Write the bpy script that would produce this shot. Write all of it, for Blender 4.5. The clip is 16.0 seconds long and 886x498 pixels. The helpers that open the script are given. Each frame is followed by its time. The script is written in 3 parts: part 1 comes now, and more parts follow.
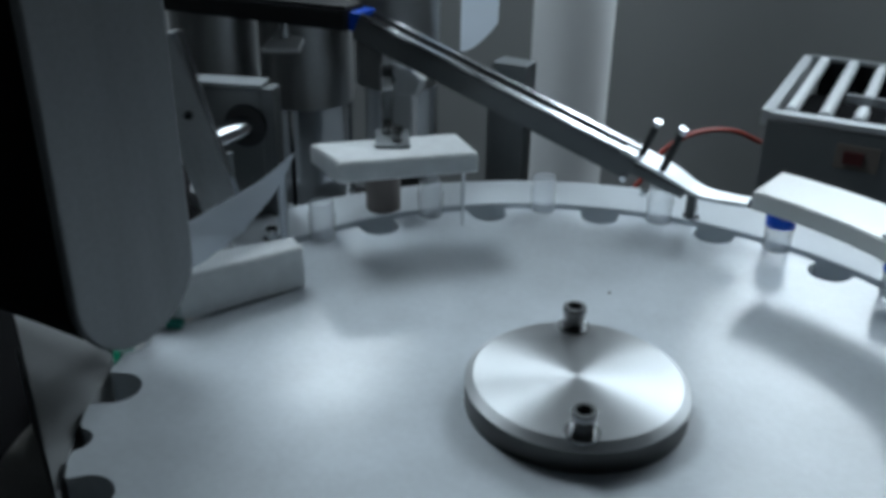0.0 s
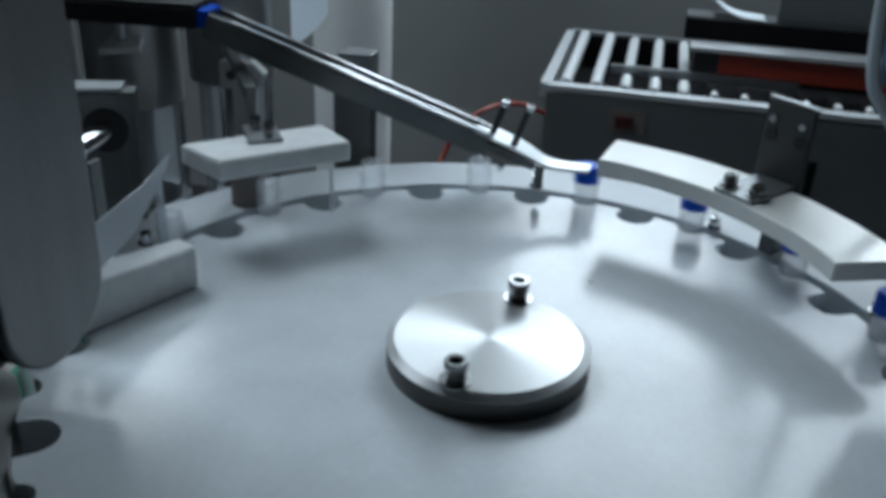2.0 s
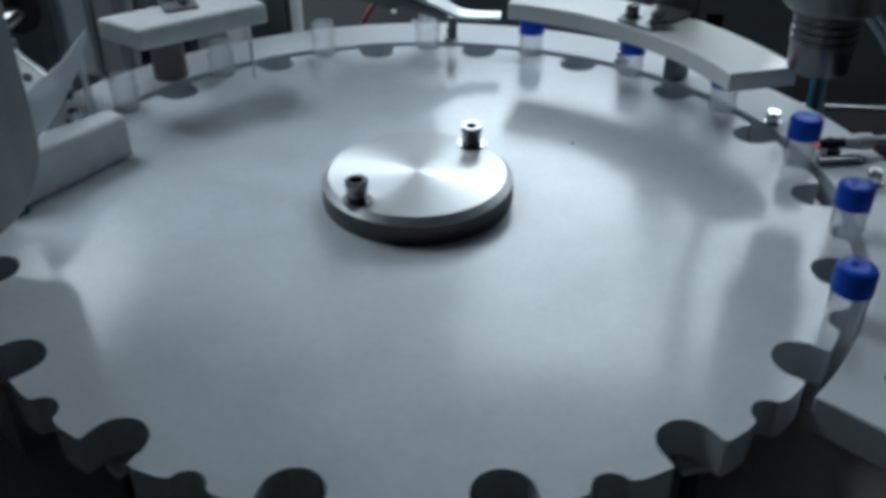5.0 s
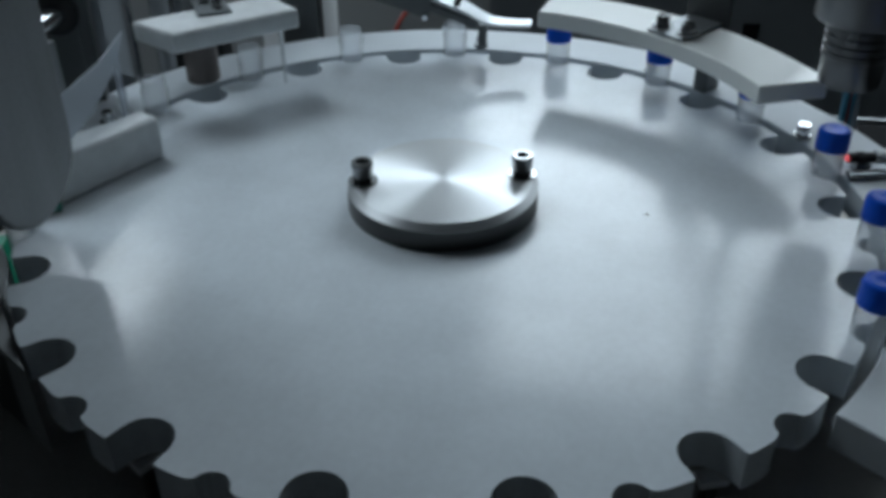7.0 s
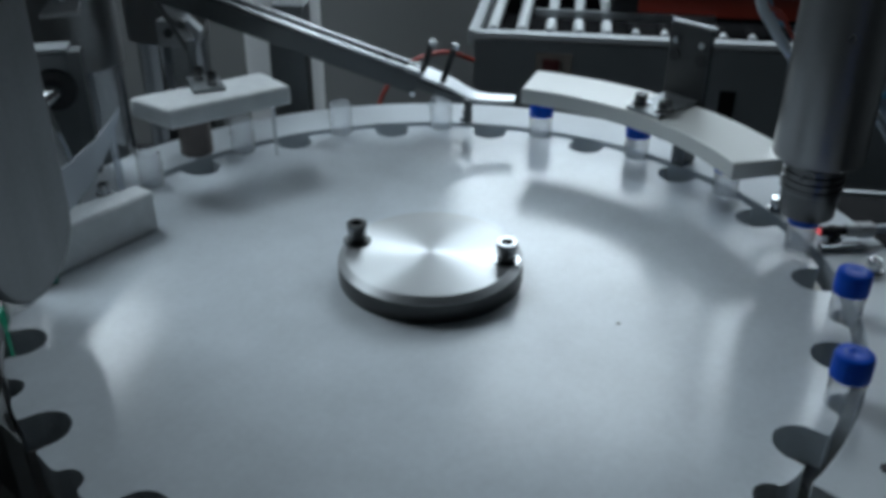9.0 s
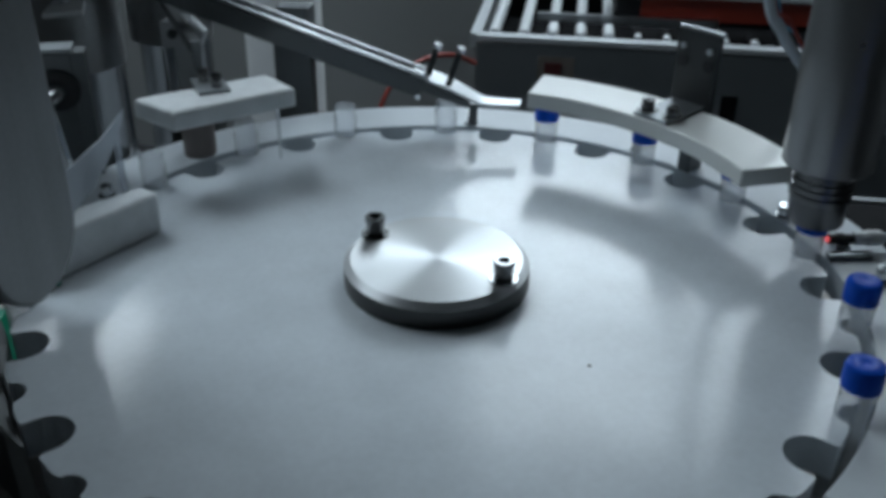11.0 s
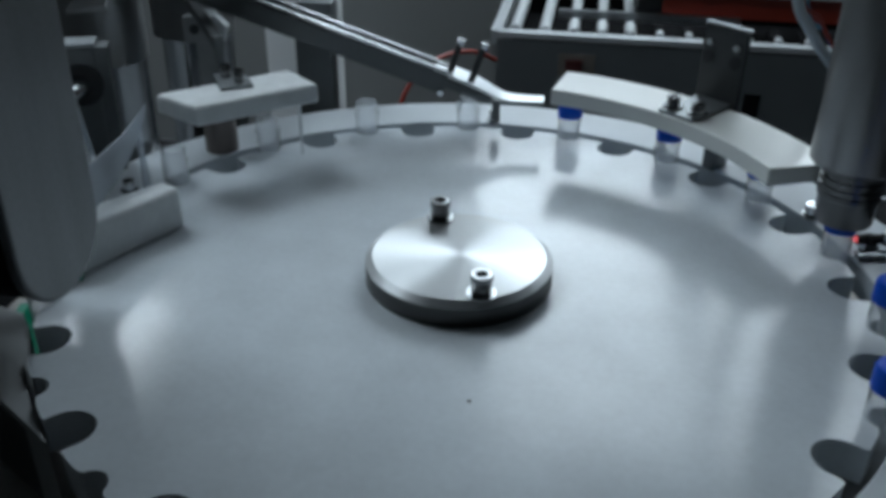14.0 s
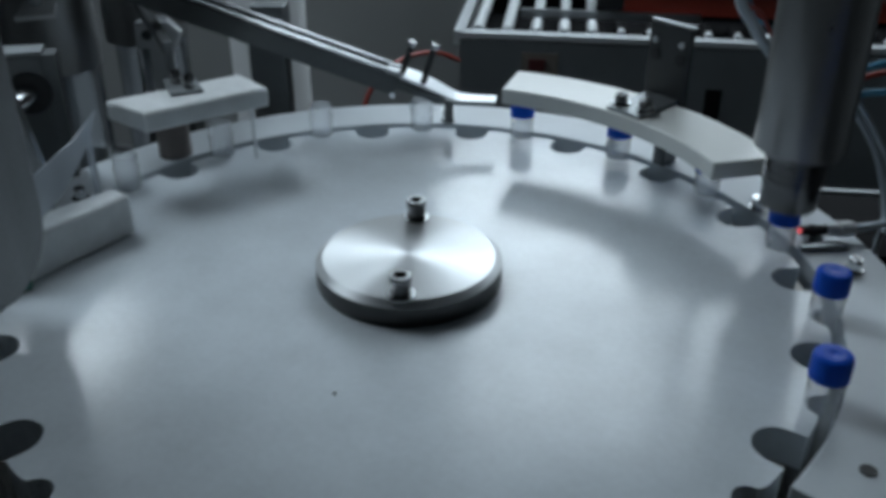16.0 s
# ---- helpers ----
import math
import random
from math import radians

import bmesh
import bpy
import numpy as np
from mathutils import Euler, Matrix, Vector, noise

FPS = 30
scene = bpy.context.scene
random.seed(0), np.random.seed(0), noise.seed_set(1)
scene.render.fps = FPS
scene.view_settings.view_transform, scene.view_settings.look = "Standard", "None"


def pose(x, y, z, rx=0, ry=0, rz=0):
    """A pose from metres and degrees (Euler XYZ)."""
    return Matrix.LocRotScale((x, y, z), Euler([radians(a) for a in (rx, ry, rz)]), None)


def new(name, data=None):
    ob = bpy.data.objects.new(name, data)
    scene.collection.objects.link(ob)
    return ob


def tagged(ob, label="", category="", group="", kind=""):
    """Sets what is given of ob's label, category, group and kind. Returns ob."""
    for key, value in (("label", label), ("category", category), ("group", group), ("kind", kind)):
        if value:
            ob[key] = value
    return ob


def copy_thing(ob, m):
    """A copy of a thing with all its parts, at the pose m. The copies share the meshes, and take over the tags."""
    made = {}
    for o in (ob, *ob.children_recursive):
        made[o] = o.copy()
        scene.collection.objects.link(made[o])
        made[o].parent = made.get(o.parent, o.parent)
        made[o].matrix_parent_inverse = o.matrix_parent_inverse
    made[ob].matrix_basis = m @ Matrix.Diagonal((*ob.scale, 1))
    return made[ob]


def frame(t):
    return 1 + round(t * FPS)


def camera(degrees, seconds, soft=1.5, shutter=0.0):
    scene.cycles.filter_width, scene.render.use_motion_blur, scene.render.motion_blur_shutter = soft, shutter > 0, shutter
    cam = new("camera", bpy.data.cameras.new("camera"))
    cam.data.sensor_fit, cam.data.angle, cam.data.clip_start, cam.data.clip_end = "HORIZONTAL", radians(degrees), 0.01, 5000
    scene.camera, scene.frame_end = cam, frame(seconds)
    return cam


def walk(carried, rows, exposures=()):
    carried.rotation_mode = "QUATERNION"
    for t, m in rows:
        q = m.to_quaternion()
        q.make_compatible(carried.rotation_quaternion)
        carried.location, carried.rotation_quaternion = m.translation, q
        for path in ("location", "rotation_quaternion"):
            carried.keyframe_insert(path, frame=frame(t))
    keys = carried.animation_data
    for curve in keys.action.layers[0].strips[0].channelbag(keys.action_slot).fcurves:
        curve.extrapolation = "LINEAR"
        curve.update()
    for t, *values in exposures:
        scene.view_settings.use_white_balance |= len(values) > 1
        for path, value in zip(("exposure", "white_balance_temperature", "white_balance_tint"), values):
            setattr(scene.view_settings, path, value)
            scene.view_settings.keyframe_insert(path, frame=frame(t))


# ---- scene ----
cam = camera(51.51, 16.0, soft=4.4, shutter=0.5)
PATH = [
    (0.0, pose(0.1289, -0.3949, 1.2917, 63.781, -0.878, 28.577)),
    (0.5, pose(0.1329, -0.4110, 1.2941, 64.052, -1.214, 26.133)),
    (1.0, pose(0.1308, -0.4269, 1.3025, 64.138, -1.049, 21.935)),
    (1.5, pose(0.1077, -0.4407, 1.2982, 63.170, -0.944, 15.988)),
    (2.0, pose(0.0681, -0.4530, 1.3049, 63.110, -2.243, 13.327)),
    (2.5, pose(0.0529, -0.4611, 1.3101, 63.799, -2.106, 11.578)),
    (3.0, pose(0.0552, -0.4844, 1.3026, 62.510, -2.119, 6.377)),
    (3.5, pose(0.0724, -0.4869, 1.2909, 58.689, -0.288, 4.242)),
    (4.0, pose(0.0706, -0.4903, 1.2817, 56.516, -0.341, 4.707)),
    (4.2, pose(0.0679, -0.4933, 1.2807, 56.497, -0.413, 4.894)),
    (4.5, pose(0.0736, -0.4997, 1.2874, 56.609, -0.167, 5.603)),
    (7.0, pose(0.0828, -0.5015, 1.2927, 57.069, 0.288, 9.212)),
    (7.5, pose(0.0837, -0.5034, 1.2925, 57.775, 0.326, 8.725)),
    (8.0, pose(0.0812, -0.5128, 1.3044, 59.249, -0.084, 8.528)),
    (8.5, pose(0.0822, -0.5129, 1.3093, 60.610, -0.178, 8.331)),
    (11.0, pose(0.0754, -0.5082, 1.3087, 60.832, -0.708, 8.398)),
    (11.5, pose(0.0750, -0.5085, 1.3115, 61.340, -0.680, 8.825)),
    (12.0, pose(0.0752, -0.5091, 1.3124, 61.591, -0.709, 9.064)),
    (12.5, pose(0.0749, -0.5079, 1.3123, 61.530, -0.595, 9.432)),
    (13.0, pose(0.0738, -0.5042, 1.3073, 60.917, -0.477, 9.495)),
    (13.5, pose(0.0739, -0.5034, 1.3059, 60.746, -0.403, 9.579)),
    (14.0, pose(0.0716, -0.5048, 1.3066, 60.641, -0.540, 9.551)),
    (14.5, pose(0.0709, -0.5063, 1.3063, 60.662, -0.566, 9.483)),
    (15.0, pose(0.0717, -0.5059, 1.3064, 60.544, -0.447, 9.245)),
    (15.5, pose(0.0762, -0.5082, 1.3063, 60.640, -0.287, 9.139)),
    (16.0, pose(0.0888, -0.5064, 1.3083, 60.709, -0.138, 7.600)),
]
walk(cam, PATH, exposures=[(0.0, 0.08), (1.5, 0.04), (3.0, 0.12), (3.8, -0.07), (10.8, -0.15), (16.0, -0.20)])

# ---- light: cool ceiling panels, one added fill panel and a dim room ----
world = bpy.data.worlds.new("world")
scene.world = world
world.use_nodes = True
world.node_tree.nodes["Background"].inputs[0].default_value = (0.50, 0.62, 0.75, 1)
world.node_tree.nodes["Background"].inputs[1].default_value = 0.05


def area(name, x, y, z, rx, ry, rz, sx, sy, watts, colour=(0.76, 0.90, 1.0)):
    d = bpy.data.lights.new(name, "AREA")
    d.shape, d.size, d.size_y, d.energy, d.color = "RECTANGLE", sx, sy, watts, colour
    ob = new(name, d)
    ob.matrix_world = pose(x, y, z, rx, ry, rz)
    return ob


# The panel at (-1.25, 0.70) is an unseen fill, softening shadows, lighting the column.
PANELS = [(0.015, 3.30, 0.93, 1.60, 32), (-1.60, 2.04, 0.36, 0.53, 6), (0.94, 2.40, 0.70, 1.40, 10), (0.18, 2.10, 0.70, 0.62, 6.3), (-1.25, 0.70, 0.80, 0.80, 13), (1.35, 3.75, 0.60, 0.60, 8)]
for n, (px_, py_, sx_, sy_, w_) in enumerate(PANELS):
    area("panel_light", px_, py_, 2.66, 0, 0, 0, sx_, sy_, w_)


# ---- materials ----
def material(name, base, rough=0.5, metal=0.0, spread=0.12, scale=40.0, bump=0.05, bscale=300.0, rspread=0.12, aniso=None, sub=0.0, spec=0.5, coat=0.0, stretch=None):
    m = bpy.data.materials.new(name)
    m.use_nodes = True
    nt = m.node_tree
    p = nt.nodes["Principled BSDF"]
    co = nt.nodes.new("ShaderNodeTexCoord")
    big = nt.nodes.new("ShaderNodeTexNoise")
    big.inputs["Scale"].default_value, big.inputs["Detail"].default_value = scale, 6
    source = co.outputs["Object"]
    if stretch:
        mp = nt.nodes.new("ShaderNodeMapping")
        mp.inputs["Scale"].default_value = stretch
        nt.links.new(source, mp.inputs["Vector"])
        source = mp.outputs[0]
    nt.links.new(source, big.inputs["Vector"])
    ramp = nt.nodes.new("ShaderNodeMixRGB")
    for e, k in zip(ramp.inputs[1:3], (1 - 1.4 * spread, 1 + 1.4 * spread)):
        e.default_value = (*[min(1, c * k) for c in base], 1)
    nt.links.new(ramp.outputs[0], p.inputs["Base Color"])
    fine = nt.nodes.new("ShaderNodeTexNoise")
    fine.inputs["Scale"].default_value, fine.inputs["Detail"].default_value = bscale, 4
    nt.links.new(co.outputs["Object"], fine.inputs["Vector"])
    mixed = nt.nodes.new("ShaderNodeMixRGB")
    mixed.inputs[0].default_value = 0.35
    nt.links.new(big.outputs[0], mixed.inputs[1])
    nt.links.new(fine.outputs[0], mixed.inputs[2])
    nt.links.new(mixed.outputs[0], ramp.inputs[0])
    mr = nt.nodes.new("ShaderNodeMapRange")
    mr.inputs["To Min"].default_value, mr.inputs["To Max"].default_value = max(0.02, rough - rspread), min(1, rough + rspread)
    mid = nt.nodes.new("ShaderNodeTexNoise")
    mid.inputs["Scale"].default_value = scale * 0.35
    mid.inputs["Detail"].default_value = 3
    nt.links.new(source, mid.inputs["Vector"])
    nt.links.new(mid.outputs[0], mr.inputs[0])
    nt.links.new(mr.outputs[0], p.inputs["Roughness"])
    if bump:
        b = nt.nodes.new("ShaderNodeBump")
        b.inputs["Strength"].default_value, b.inputs["Distance"].default_value = bump, 0.001
        nt.links.new(fine.outputs[0], b.inputs["Height"])
        nt.links.new(b.outputs[0], p.inputs["Normal"])
    p.inputs["Metallic"].default_value = metal
    p.inputs["Specular IOR Level"].default_value = spec
    if coat:
        p.inputs["Coat Weight"].default_value, p.inputs["Coat Roughness"].default_value = coat, 0.1
    if aniso is not None:
        p.inputs["Anisotropic"].default_value = aniso
        p.inputs["Anisotropic Rotation"].default_value = 0.25
        tan = nt.nodes.new("ShaderNodeTangent")
        tan.direction_type, tan.axis = "RADIAL", "Z"
        nt.links.new(tan.outputs[0], p.inputs["Tangent"])
    if sub:
        p.inputs["Subsurface Weight"].default_value = sub
        p.inputs["Subsurface Radius"].default_value = (0.01, 0.01, 0.01)
        p.inputs["Subsurface Scale"].default_value = 0.5
    return m


def clear_plastic(name, tint, gloss):
    m = bpy.data.materials.new(name)
    m.use_nodes = True
    nt = m.node_tree
    nt.nodes.remove(nt.nodes["Principled BSDF"])
    t, d, g, m1, m2, fr = [nt.nodes.new("ShaderNode" + k) for k in ("BsdfTransparent", "BsdfDiffuse", "BsdfGlossy", "MixShader", "MixShader", "Fresnel")]
    t.inputs[0].default_value = (*tint, 1)
    d.inputs[0].default_value = (0.8, 0.85, 0.9, 1)
    tr, m0 = nt.nodes.new("ShaderNodeBsdfTranslucent"), nt.nodes.new("ShaderNodeMixShader")
    tr.inputs[0].default_value = (0.85, 0.9, 0.95, 1)
    nt.links.new(d.outputs[0], m0.inputs[1])
    nt.links.new(tr.outputs[0], m0.inputs[2])
    g.inputs["Roughness"].default_value = 0.12
    fr.inputs[0].default_value = 1.09
    m1.inputs[0].default_value = gloss
    m0.inputs[0].default_value = 0.65
    nt.links.new(t.outputs[0], m1.inputs[1])
    nt.links.new(m0.outputs[0], m1.inputs[2])
    nt.links.new(fr.outputs[0], m2.inputs[0])
    nt.links.new(m1.outputs[0], m2.inputs[1])
    nt.links.new(g.outputs[0], m2.inputs[2])
    nt.links.new(m2.outputs[0], nt.nodes["Material Output"].inputs[0])
    return m


def glow(name, colour, strength):
    m = bpy.data.materials.new(name)
    m.use_nodes = True
    p = m.node_tree.nodes["Principled BSDF"]
    p.inputs["Base Color"].default_value = (*colour, 1)
    p.inputs["Emission Color"].default_value = (*colour, 1)
    p.inputs["Emission Strength"].default_value = strength
    return m


POM = material("white_acetal", (0.64, 0.69, 0.73), 0.165, spread=0.16, scale=26, bump=0.015, bscale=220, rspread=0.10, spec=0.22)
LEVERM = material("scuffed_steel_strip", (0.62, 0.64, 0.65), 0.35, 0.15, spread=0.2, scale=60, bump=0.05, stretch=(3, 1, 0.3))
CHUCKM = material("ribbed_chuck_steel", (0.17, 0.172, 0.175), 0.28, 1.0, spread=0.1, scale=30, bump=0.0, rspread=0.05)
# Guide plastic greyed down; the shade below the housing is in the colour.
GUIDE_SHADED = material("shaded_guide_plastic", (0.33, 0.345, 0.35), 0.6, spread=0.1, scale=15, spec=0.2)
BRONZE = material("dull_brown_steel", (0.20, 0.175, 0.165), 0.45, 0.6, spread=0.15, scale=60)
PALE = material("pale_grey_plastic", (0.70, 0.73, 0.75), 0.4, spread=0.08, scale=40)
POM_ARC = material("white_nylon", (0.80, 0.82, 0.80), 0.19, spread=0.04, scale=20, bump=0.02, rspread=0.06, spec=0.5)
HDPE = material("milky_polyethylene", (0.78, 0.81, 0.82), 0.45, spread=0.13, scale=55, bump=0.35, bscale=110, sub=0.8)
GUIDE = material("translucent_guide_plastic", (0.58, 0.625, 0.66), 0.38, spread=0.08, scale=25, bump=0.03, spec=0.25)
STEEL = material("stainless_steel", (0.50, 0.53, 0.55), 0.32, 1.0, spread=0.08, scale=25, bump=0.02)
TURNED = material("turned_stainless", (0.54, 0.56, 0.57), 0.42, 0.78, spread=0.04, scale=30, bump=0.01, aniso=0.85, rspread=0.04)
# Hub steel again, darkened to carry the shade on the hub's side.
SHADED_SKIRT = material("shaded_turned_steel", (0.10, 0.102, 0.102), 0.42, 0.85, spread=0.08, scale=30, bump=0.01)
SATIN = material("satin_steel", (0.58, 0.61, 0.63), 0.40, 0.6, spread=0.05, scale=30, bump=0.01)
BOLT = material("machined_bolt_steel", (0.25, 0.257, 0.262), 0.22, 1.0, spread=0.1, bump=0.0, rspread=0.08)
CHROME = material("polished_steel", (0.66, 0.68, 0.70), 0.14, 1.0, spread=0.05, bump=0.0, rspread=0.06)
DARK_STEEL = material("dark_steel", (0.14, 0.15, 0.155), 0.42, 0.9, spread=0.15, scale=18)
GREY_STEEL = material("brushed_grey_steel", (0.24, 0.26, 0.27), 0.45, 0.8, spread=0.1, scale=12)
GUNMETAL = material("gunmetal", (0.055, 0.058, 0.06), 0.4, 0.4, spread=0.15, scale=30)
BARREL = material("dark_barrel_steel", (0.32, 0.322, 0.325), 0.30, 0.95, spread=0.1, scale=15)
PUMPM = material("pump_steel", (0.42, 0.43, 0.435), 0.34, 0.7, spread=0.2, scale=10)
BED = material("worn_bed_steel", (0.40, 0.39, 0.37), 0.55, 0.2, spread=0.2, scale=25)
# Plain matt black; also paints in the shade between the conveyor rollers.
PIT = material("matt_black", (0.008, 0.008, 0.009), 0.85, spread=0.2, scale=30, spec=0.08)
BLACK = material("black_anodised", (0.012, 0.013, 0.015), 0.5, spread=0.2, scale=30)
RUBBER = material("black_rubber", (0.02, 0.02, 0.022), 0.65)
BLUE = material("blue_cap_plastic", (0.002, 0.085, 0.60), 0.38, spread=0.08, scale=120, bump=0.02, spec=0.2)
RED = material("red_machine_paint", (0.30, 0.035, 0.018), 0.45, spread=0.15, scale=8)
RED_HOSE = material("red_air_hose", (0.30, 0.035, 0.022), 0.4)
TEAL = material("teal_plastic", (0.01, 0.20, 0.16), 0.4)
WHITE = material("white_paint", (0.82, 0.84, 0.85), 0.5, spread=0.05, scale=5)
WHITE_HOSE = material("pale_hose", (0.55, 0.62, 0.68), 0.35)
BLUE_HOSE = material("light_blue_hose", (0.10, 0.32, 0.48), 0.35)
FROST = material("frosted_grey_plate", (0.165, 0.174, 0.181), 0.38, 0.3, spread=0.28, scale=14, bump=0.03, stretch=(1, 3.0, 0.35))
WALLM = material("grey_wall_panel", (0.24, 0.246, 0.246), 0.6, spread=0.06, scale=3, bump=0.02)
FLOORM = material("dark_floor", (0.09, 0.095, 0.10), 0.4, spread=0.15, scale=3)
CEILM = material("ceiling_paint", (0.45, 0.46, 0.47), 0.8, spread=0.04, scale=3)
ROLLER = material("zinc_roller", (0.78, 0.81, 0.83), 0.40, 0.55, spread=0.04, scale=12, bump=0.0, rspread=0.05)
SMOKED = clear_plastic("smoked_acrylic", (0.72, 0.74, 0.76), 0.26)
GLASS = clear_plastic("clear_vial_plastic", (1.0, 1.0, 1.0), 0.20)
STRAPM = clear_plastic("clear_strap", (0.70, 0.73, 0.76), 0.38)
PANEL_GLOW = glow("panel_glow", (0.80, 0.91, 1.0), 4.0)
GREEN_LED = glow("green_led", (0.0, 0.14, 0.085), 0.35)
RED_LED = glow("red_led", (1.0, 0.14, 0.16), 0.8)
LABELM = material("yellowed_label", (0.16, 0.14, 0.125), 0.6)
DARKRED = material("dark_red_switch", (0.07, 0.012, 0.012), 0.5)
FILMT = clear_plastic("thin_white_film", (0.9, 0.93, 0.96), 0.85)
FILM = material("white_film", (0.66, 0.72, 0.76), 0.35, spread=0.08)


# ---- mesh helpers ----
def finish(bm, name, mat, bevel=0.0, smooth=True):
    bmesh.ops.remove_doubles(bm, verts=bm.verts, dist=1e-6)
    bmesh.ops.recalc_face_normals(bm, faces=bm.faces)
    me = bpy.data.meshes.new(name)
    bm.to_mesh(me)
    bm.free()
    me.materials.append(mat)
    if smooth:
        for p in me.polygons:
            p.use_smooth = True
        me.set_sharp_from_angle(angle=radians(35))
    return me


def part(name, bm, mat, parent=None, label="", bevel=0.0, m=None):
    ob = new(name, finish(bm, name, mat))
    if bevel:
        md = ob.modifiers.new("bevel", "BEVEL")
        md.width, md.segments, md.limit_method, md.angle_limit = bevel, 3, "ANGLE", radians(40)
    if parent is not None:
        ob.parent = parent
    if m is not None:
        ob.matrix_basis = m
    if label:
        ob["label"] = label
    return ob


def thing(name, label, category, group="", kind="", m=None):
    ob = new(name)
    ob.empty_display_size = 0.02
    if m is not None:
        ob.matrix_basis = m
    return tagged(ob, label, category, group, kind)


def box(sx, sy, sz, m=None, bm=None):
    """A box standing on its own base centre."""
    bm = bm or bmesh.new()
    r = bmesh.ops.create_cube(bm, size=1.0)
    bmesh.ops.transform(bm, matrix=(m or Matrix()) @ Matrix.Translation((0, 0, sz / 2)) @ Matrix.Diagonal((sx, sy, sz, 1)), verts=r["verts"])
    return bm


def lathe(profile, n=48, m=None, bm=None, closed=False):
    """Turns (r, z) points about z."""
    bm = bm or bmesh.new()
    m = m or Matrix()
    rings = []
    for r, z in profile:
        if r < 1e-6:
            rings.append([bm.verts.new(m @ Vector((0, 0, z)))])
        else:
            rings.append([bm.verts.new(m @ Vector((r * math.cos(2 * math.pi * k / n), r * math.sin(2 * math.pi * k / n), z))) for k in range(n)])
    pairs = list(zip(rings, rings[1:])) + ([(rings[-1], rings[0])] if closed else [])
    for a, b in pairs:
        for k in range(n):
            j = (k + 1) % n
            if len(a) == 1 and len(b) == 1:
                continue
            if len(a) == 1:
                bm.faces.new((a[0], b[j], b[k]))
            elif len(b) == 1:
                bm.faces.new((a[k], a[j], b[0]))
            else:
                bm.faces.new((a[k], a[j], b[j], b[k]))
    return bm


def cyl(r, z0, z1, n=32, c=0.0, m=None, bm=None):
    c = c or min(r, abs(z1 - z0)) * 0.08
    return lathe([(0, z0), (r - c, z0), (r, z0 + c), (r, z1 - c), (r - c, z1), (0, z1)], n, m, bm)


def prism(points, z0, z1, m=None, bm=None, c=0.0):
    """An upright slab over a plan outline, its top edge rounded off by c."""
    bm = bm or bmesh.new()
    m = m or Matrix()
    pts = [Vector((x, y, 0)) for x, y in points]
    n = len(pts)
    area2 = sum(pts[i].x * pts[(i + 1) % n].y - pts[(i + 1) % n].x * pts[i].y for i in range(n))
    if area2 < 0:
        pts.reverse()

    def inset(d):
        out = []
        for i in range(n):
            a, b, e = pts[i - 1], pts[i], pts[(i + 1) % n]
            t = (e - a).normalized()
            out.append(b + Vector((-t.y, t.x, 0)) * d)
        return out
    levels = [(0.0, z0), (0.0, z1)] if not c else [(0.0, z0), (0.0, z1 - c), (c * 0.3, z1 - c * 0.3), (c, z1)]
    rings = [[bm.verts.new(m @ (p + Vector((0, 0, z)))) for p in inset(d)] for d, z in levels]
    for a, b in zip(rings, rings[1:]):
        for k in range(n):
            j = (k + 1) % n
            bm.faces.new((a[k], a[j], b[j], b[k]))
    bm.faces.new(rings[-1])
    bm.faces.new(rings[0][::-1])
    return bm


def tube(points, r, n=10, bm=None, smooth=6):
    """A round hose through points."""
    bm = bm or bmesh.new()
    P = [Vector(p) for p in points]
    if smooth:
        ext = [P[0] * 2 - P[1]] + P + [P[-1] * 2 - P[-2]]
        out = []
        for i in range(1, len(ext) - 2):
            a, b, c, d = ext[i - 1:i + 3]
            for k in range(smooth):
                t = k / smooth
                out.append(0.5 * ((2 * b) + (c - a) * t + (2 * a - 5 * b + 4 * c - d) * t * t + (3 * b - a - 3 * c + d) * t ** 3))
        P = out + [P[-1]]
    rings, up = [], Vector((0.13, 0.21, 0.97))
    for i, p in enumerate(P):
        t = (P[min(i + 1, len(P) - 1)] - P[max(i - 1, 0)]).normalized()
        u = t.cross(up).normalized()
        up = u.cross(t).normalized()
        rings.append([bm.verts.new(p + (u * math.cos(2 * math.pi * k / n) + up * math.sin(2 * math.pi * k / n)) * r) for k in range(n)])
    for a, b in zip(rings, rings[1:]):
        for k in range(n):
            bm.faces.new((a[k], a[(k + 1) % n], b[(k + 1) % n], b[k]))
    bm.faces.new(rings[0][::-1])
    bm.faces.new(rings[-1])
    return bm


def beam(a, b, w, h, up=(0, 0, 1), bm=None, lift=0.0):
    """A square bar from a to b."""
    a, b = Vector(a), Vector(b)
    d = (b - a).normalized()
    s = d.cross(Vector(up)).normalized()
    u = s.cross(d).normalized()
    m = Matrix((( s.x, d.x, u.x, 0), (s.y, d.y, u.y, 0), (s.z, d.z, u.z, 0), (0, 0, 0, 1)))
    m = Matrix.Translation((a + b) / 2 + u * lift) @ m
    bm = bm or bmesh.new()
    r = bmesh.ops.create_cube(bm, size=1.0)
    bmesh.ops.transform(bm, matrix=m @ Matrix.Diagonal((w, (b - a).length, h, 1)), verts=r["verts"])
    return bm


def pr(r, deg):
    return (r * math.cos(radians(deg)), r * math.sin(radians(deg)))


def arc_outline(r0, r1, a0, a1, n=48):
    return [pr(r1, a0 + (a1 - a0) * k / n) for k in range(n + 1)] + [pr(r0, a1 + (a0 - a1) * k / n) for k in range(n + 1)]


